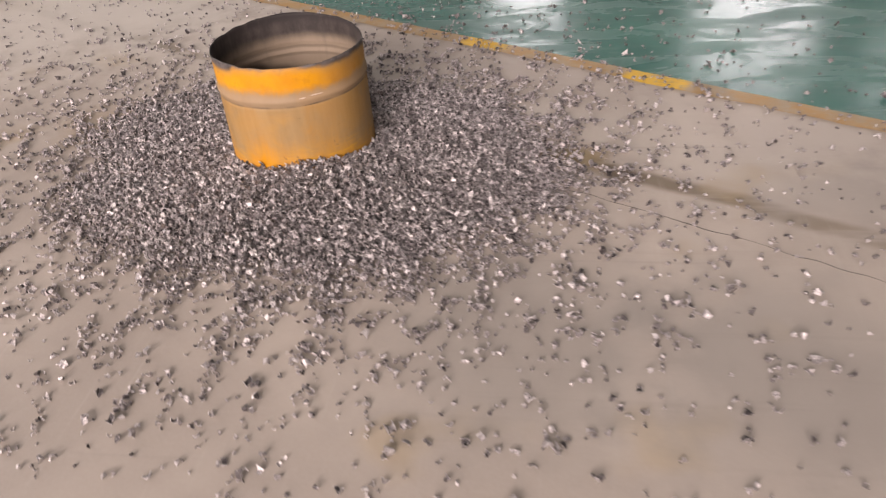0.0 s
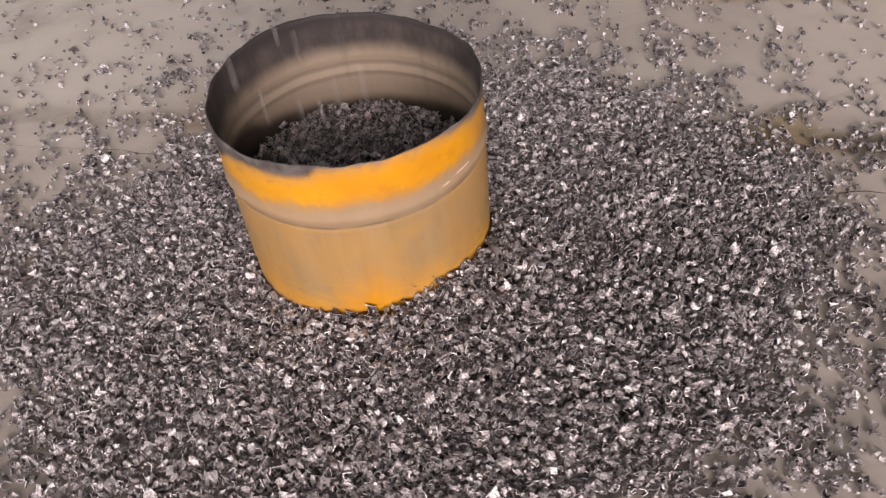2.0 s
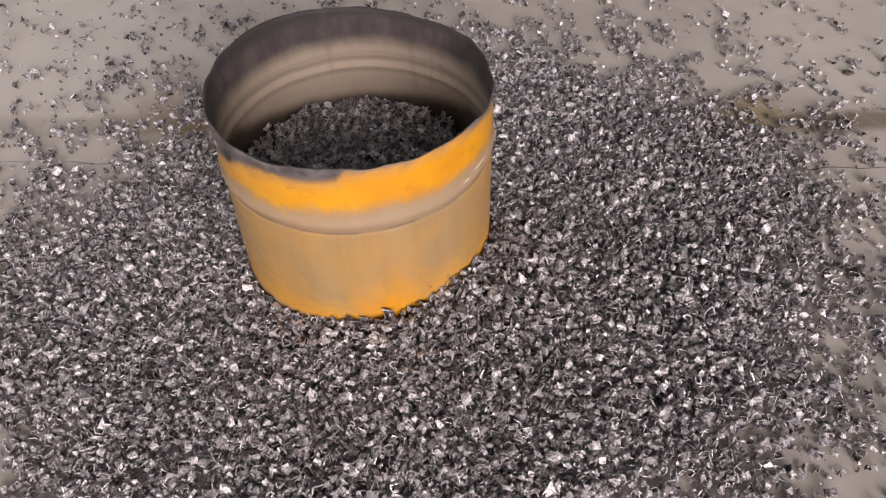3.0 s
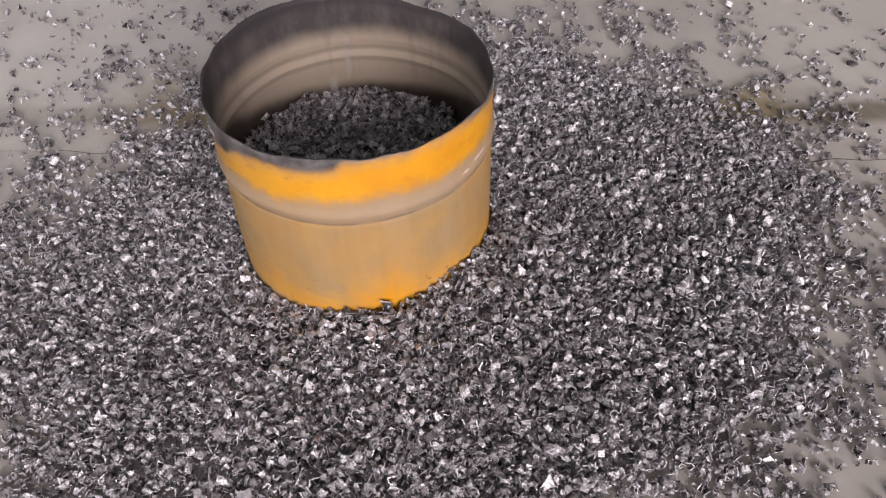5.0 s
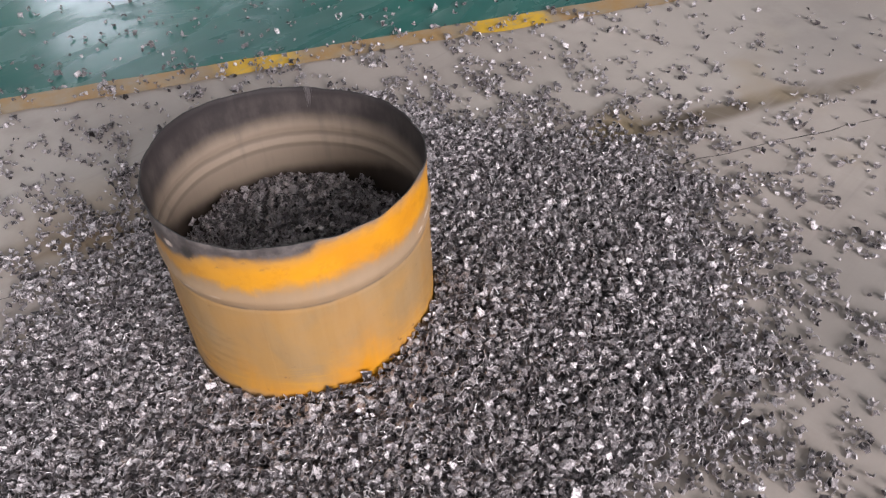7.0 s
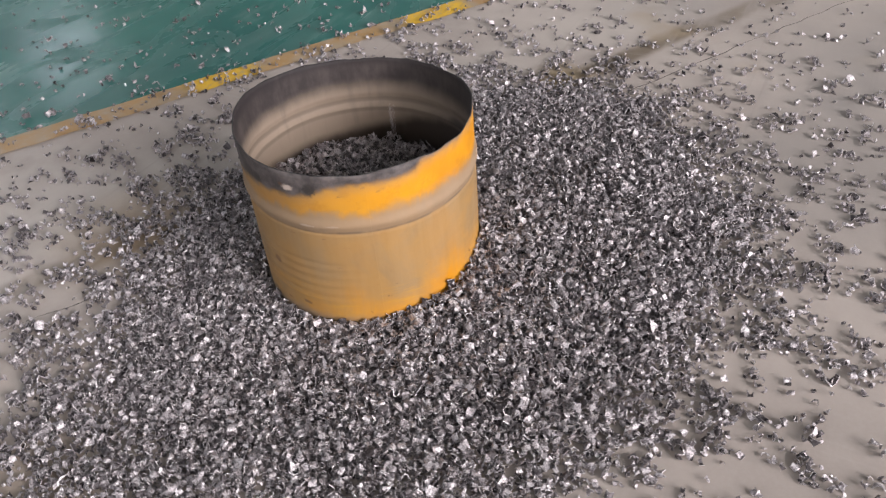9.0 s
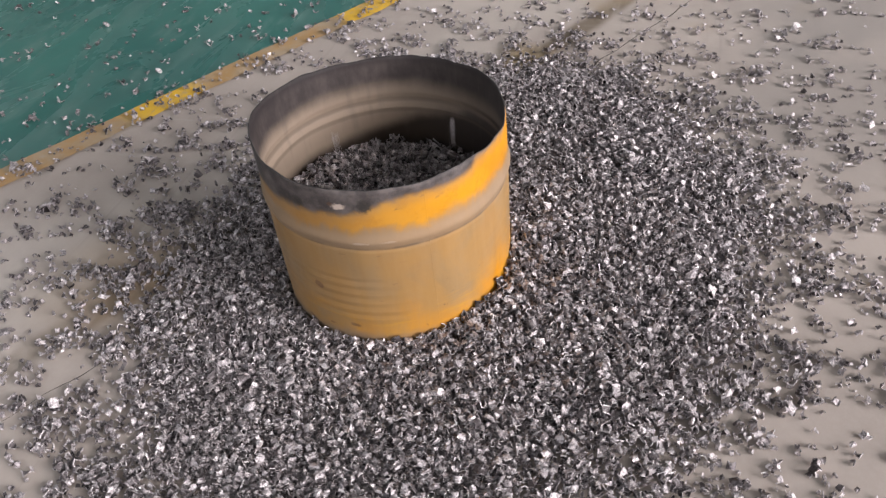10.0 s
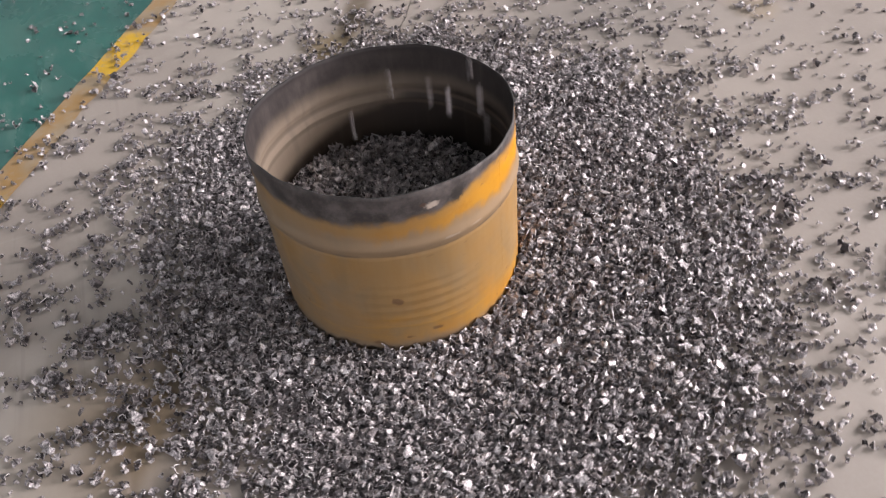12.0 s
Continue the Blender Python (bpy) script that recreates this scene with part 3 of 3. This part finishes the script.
EDGE_R = np.array([0.89, 0.88, 0.83, 0.88, 0.92, 0.96, 1.01, 1.05, 1.10, 1.11, 1.10, 1.07, 1.0, 0.99, 0.92, 0.79, 0.71, 0.68, 0.67, 0.66, 0.66, 0.82, 0.91, 0.89])
patch_a, patch_b, patch_c = waves(31, 3, 9), waves(32, 12, 30), waves(33, 30, 80)


def edge(x, y):
    return np.interp(np.arctan2(y, x), EDGE_A, EDGE_R)


def heap_height(x, y):
    """Height of the heap's body over the floor."""
    a, d = np.degrees(np.arctan2(y, x)), np.hypot(x, y)
    off = (a + 72 + 180) % 360 - 180
    wall = 0.008 + 0.052 * np.exp(-((off / 58) ** 2))
    f = np.clip((edge(x, y) - d) / (edge(x, y) - RAD), 0, 1)
    return (0.004 + (wall - 0.004) * f ** 1.4) * np.clip(f * 6, 0, 1) + 0.003 * patch_b(x, y) * np.clip(f * 5, 0, 1)


BARE = ((-0.32, 0.37, 0.055), (-0.22, 0.68, 0.10), (-0.93, -0.2, 0.12))


def cover(x, y):
    """Chips to the square metre: packed in the heap, thinning out into scattered flakes."""
    d, e = np.hypot(x, y), edge(x, y)
    soft = e + 0.07 * patch_a(x, y) + 0.045 * patch_b(x, y) + 0.02 * patch_c(x, y)
    inside = np.clip((soft + 0.16 - d) / 0.40, 0, 1) ** 1.4
    for bx, by, br in BARE:
        inside = inside * (1 - 0.85 * np.exp(-((x - bx) ** 2 + (y - by) ** 2) / br**2))
    clump = np.clip(0.5 + 0.55 * patch_b(x, y) + 0.75 * patch_c(x, y), 0.06, 2.2)
    out = np.clip(d - e, 0, None)
    loose = (5000 * np.exp(-out / 0.22) + 900 * np.exp(-out / 0.75) + 70) * clump
    turn = np.degrees(np.arctan2(y, x))
    loose = loose * (1 + 0.9 * np.exp(-(((turn - 108) / 58) ** 2)))
    loose = loose * np.where(x * LINE_N[0] + y * LINE_N[1] > LINE_C, 0.5, 1.0)
    return np.maximum(19500 * inside, loose)


def sown(x0, x1, y0, y1, most, r):
    """Places over a stretch of the plan, as thick as cover() tells, up to most to the square metre."""
    n = int((x1 - x0) * (y1 - y0) * most)
    x, y = r.uniform(x0, x1, n), r.uniform(y0, y1, n)
    keep = r.random(n) < cover(x, y) / most
    return x[keep], y[keep]


def heap():
    top = tagged(new("metal_chip_heap"), "grey heap of shredded curled metal chips round the drum", "metal chips", kind="stuff")
    # body under the surface flakes
    na, nr = 180, 26
    verts, faces = [], []
    for j in range(nr):
        f = j / (nr - 1)
        for i in range(na):
            t = 2 * math.pi * i / na - math.pi
            e = float(np.interp(t, EDGE_A, EDGE_R)) - 0.16
            d = RAD + 0.003 + f * (e - RAD)
            x, y = d * math.cos(t), d * math.sin(t)
            h = float(heap_height(np.array(x), np.array(y))) - 0.018 + rng.uniform(-0.004, 0.002)
            verts.append((x, y, max(h, 0.0015) if f < 1 else 0.0005))
    for j in range(nr - 1):
        for i in range(na):
            k = (i + 1) % na
            faces.append((j * na + i, (j + 1) * na + i, (j + 1) * na + k, j * na + k))
    part("heap_body", mesh_from("heap_body", verts, faces, CHIP), top)
    r = np.random.default_rng(7)
    x, y = sown(-1.5, 1.55, -1.5, 1.3, 19500, r)
    d = np.hypot(x, y)
    keep = (d > RAD + 0.007) & (d < edge(x, y) + 0.3)
    x, y = x[keep], y[keep]
    n = len(x)
    size = np.clip(r.lognormal(math.log(0.0158), 0.27, n), 0.008, 0.03)
    dens = cover(x, y) / 19500
    low_side = 0.35 + 0.65 * np.exp(-(((np.degrees(np.arctan2(y, x)) + 252) % 360 - 180) / 75) ** 2)
    lift = np.where(dens > 0.8, low_side * r.uniform(-0.010, 0.020, n) * np.clip((edge(x, y) + 0.05 - np.hypot(x, y)) / 0.2, 0, 1), 0)
    me = chips_mesh("surface_chips", x, y, np.maximum(np.maximum(heap_height(x, y), 0) + lift, 0.001), np.where(dens > 0.8, 0.006, 0.0004), size, 0.95, 8)
    part("surface_chips", me, top)
    # the topmost flakes on the stretch that the camera passes nearest
    for _ in range(240):
        x, y = r.uniform(-0.75, 0.15), r.uniform(-0.85, -0.45)
        flake, v = CHIP_MESHES[int(r.integers(0, len(CHIP_MESHES)))]
        k = float(np.clip(r.lognormal(math.log(0.0155), 0.27), 0.008, 0.026))
        rot = turns(1, 0.7, r)[0]
        z = float(heap_height(np.array(x), np.array(y))) + 0.009 - (v @ rot.T)[:, 2].min() * k
        part("chip", flake, top).matrix_basis = Matrix.LocRotScale((x, y, z), Matrix(rot.tolist()).to_quaternion(), (k, k, k))


heap()


def ground_level(x, y):
    s = x * LINE_N[0] + y * LINE_N[1]
    return np.where(s > LINE_C, 0.0042, np.where(s > LINE_C - 0.105, 0.0062, 0.0))


def scatter():
    r = np.random.default_rng(17)
    x, y = sown(-3.6, 3.6, -2.4, 4.2, 3600, r)
    keep = np.hypot(x, y) > edge(x, y) + 0.3
    x, y = x[keep], y[keep]
    # the flakes in front of the heap are things of their own
    single = (x > -0.75) & (x < 1.45) & (y < -1.12) & (y > -2.0)
    pick = np.nonzero(single)[0][:90]
    rest = np.ones(len(x), bool)
    rest[pick] = False
    xs, ys = x[rest], y[rest]
    size = np.clip(r.lognormal(math.log(0.0155), 0.32, len(xs)), 0.008, 0.036)
    me = chips_mesh("scattered_chips", xs, ys, ground_level(xs, ys), np.full(len(xs), 0.0003), size, 0.6, 18)
    tagged(new("scattered_chips", me), "curled grey metal chips scattered over concrete and green floor", "metal chips", kind="stuff")
    for k in pick:
        loose_chip(x[k], y[k], 0.0, r)


def loose_chip(x, y, z, r):
    me, v = CHIP_MESHES[int(r.integers(0, len(CHIP_MESHES)))]
    size = float(np.clip(r.lognormal(math.log(0.019), 0.33), 0.01, 0.036))
    rot = turns(1, 0.6, r)[0]
    low = (v @ rot.T)[:, 2].min() * size
    ob = new("metal_chip", me)
    ob.matrix_basis = Matrix.LocRotScale((x, y, z - low - 0.0003), Matrix(rot.tolist()).to_quaternion(), (size, size, size))
    return tagged(ob, "small curled grey metal chip lying on the concrete", "metal chip", "loose chips on the concrete")


scatter()


def fill_height(x, y):
    return 0.197 + 0.05 * y - 0.03 * x + 0.016 * (1 - (x * x + y * y) / 0.08) + 0.004 * patch_b(x * 2, y * 2)


def fill():
    top = tagged(new("chip_filling"), "grey shredded metal chips filling half the drum", "metal chips", kind="stuff")
    verts, faces, na, nr = [(0, 0, float(fill_height(np.array(0.0), np.array(0.0))) - 0.01)], [], 64, 10
    for j in range(1, nr + 1):
        for i in range(na):
            t, d = 2 * math.pi * i / na, 0.2835 * j / nr
            x, y = d * math.cos(t), d * math.sin(t)
            verts.append((x, y, float(fill_height(np.array(x), np.array(y))) - 0.034 + rng.uniform(-0.004, 0.003)))
    for i in range(na):
        k = (i + 1) % na
        faces.append((0, 1 + i, 1 + k))
        faces += [(1 + j * na + i, 1 + (j + 1) * na + i, 1 + (j + 1) * na + k, 1 + j * na + k) for j in range(nr - 1)]
    part("filling_body", mesh_from("filling_body", verts, faces, CHIP), top)
    r = np.random.default_rng(27)
    n = 6500
    d, t = 0.272 * np.sqrt(r.random(n)), r.uniform(0, 2 * np.pi, n)
    x, y = d * np.cos(t), d * np.sin(t)
    size = np.clip(r.lognormal(math.log(0.0145), 0.27, n), 0.007, 0.026)
    part("filling_chips", chips_mesh("filling_chips", x, y, fill_height(x, y) + r.uniform(-0.024, 0.012, n), np.full(n, 0.008), size, 0.95, 28), top)


fill()

# ---- falling chips: seconds, and the places that they pass at that time ----
FALLS = {
    1.0: [(0.067, 0.007, 0.629), (0.365, -0.018, 0.605), (-0.074, -0.013, 0.414), (0.013, -0.328, 0.42), (0.967, -0.451, 0.702)],
    1.5: [(0.126, -0.011, 0.519), (-0.146, -0.011, 0.513), (-0.117, -0.007, 0.468), (-0.016, 0.0, 0.478), (0.182, -0.023, 0.527), (0.203, -0.029, 0.607), (0.201, -0.028, 0.408),
          (0.233, -0.037, 0.382), (-0.384, -0.091, 0.516), (0.344, -0.081, 0.386), (0.3, -0.055, 0.216), (-0.046, -0.001, 0.564)],
    2.0: [(-0.17, 0.008, 0.435), (-0.1, 0.009, 0.39), (-0.06, 0.007, 0.378), (-0.021, 0.003, 0.418), (-0.111, 0.01, 0.599), (-0.078, 0.009, 0.546), (0.036, -0.007, 0.441), (-0.214, 0.003, 0.533)],
    5.0: [(0.003, -0.001, 0.477), (-0.027, 0.009, 0.395)],
    5.5: [(0.057, -0.023, 0.539), (-0.038, 0.012, 0.461), (0.009, -0.003, 0.408), (0.022, -0.008, 0.309), (-0.106, 0.028, 0.418)],
    6.0: [(0.005, -0.002, 0.423), (0.057, -0.023, 0.414)],
    8.5: [(0.01, -0.011, 0.385), (-0.032, 0.033, 0.379)],
    9.0: [(0.051, -0.075, 0.412)],
    9.5: [(0.047, -0.09, 0.387)],
    10.0: [(0.049, -0.155, 0.379), (-0.048, 0.092, 0.385)],
    12.0: [(-0.007, -0.029, 0.513), (-0.069, -0.184, 0.548), (-0.047, -0.14, 0.46), (-0.078, -0.2, 0.463), (-0.084, -0.21, 0.388), (0.011, 0.06, 0.425), (-0.032, -0.105, 0.483)],
}
# bursts between those times: seconds and how many
BURSTS = [(0.3, 3), (0.78, 6), (1.22, 7), (1.75, 8), (2.25, 5), (2.78, 8), (3.2, 10), (3.45, 6), (3.7, 6), (4.0, 8), (4.25, 5), (4.5, 6), (4.75, 2), (5.25, 3), (5.7, 3), (6.28, 5), (6.7, 8), (6.95, 6), (7.2, 7), (7.5, 6), (7.75, 6), (8.0, 6), (8.25, 3), (8.8, 3), (9.28, 4), (9.9, 12), (10.27, 5), (10.78, 3), (11.25, 3), (11.72, 4)]
DROP = 3.0


def falling():
    r = np.random.default_rng(41)
    all_falls = [(t, *p) for t, ps in FALLS.items() for p in ps]
    for t, many in BURSTS:
        for _ in range(many):
            a, d = r.uniform(0, 2 * np.pi), 0.24 * math.sqrt(r.random())
            all_falls.append((t + r.normal(0, 0.05), d * math.cos(a), d * math.sin(a), r.uniform(0.3, 0.55)))
    made = []
    for t, x, y, z in all_falls:
        ob = loose_chip(x, y, 0.0, r)
        ob.scale *= r.uniform(0.017, 0.024) / ob.scale[0]
        tagged(ob, "small curled grey metal chip that falls into the drum", "metal chip", "falling chips")
        d = math.hypot(x, y)
        if d < 0.275:
            rest = float(fill_height(np.array(x), np.array(y))) + 0.012
        else:
            rest = float(heap_height(np.array(x), np.array(y))) + 0.012
        made.append((ob, t, x, y, z, rest, r.uniform(-50, 50, 3)))
    return made


FALLING = falling()


def motions():
    for ob, t, x, y, z, rest, spin in FALLING:
        begin = t - math.sqrt(2 * (DROP - z) / 9.81)
        end = begin + math.sqrt(2 * (DROP - rest) / 9.81)
        first, last = math.floor(begin * FPS), math.ceil(end * FPS)
        rows = []
        for k in range(first, last + 1):
            dt = min(max(k / FPS - begin, 0), end - begin)
            n = dt * FPS
            if 0 <= k <= 12 * FPS:
                rows.append((k / FPS, pose(x, y, max(DROP - 4.905 * dt * dt, rest), *(n * spin))))
        if rows[0][0] > 0:
            rows.insert(0, (0.0, pose(x, y, DROP)))
        if rows[-1][0] < 12:
            rows.append((12.0, rows[-1][1]))
        walk(ob, rows)


motions()
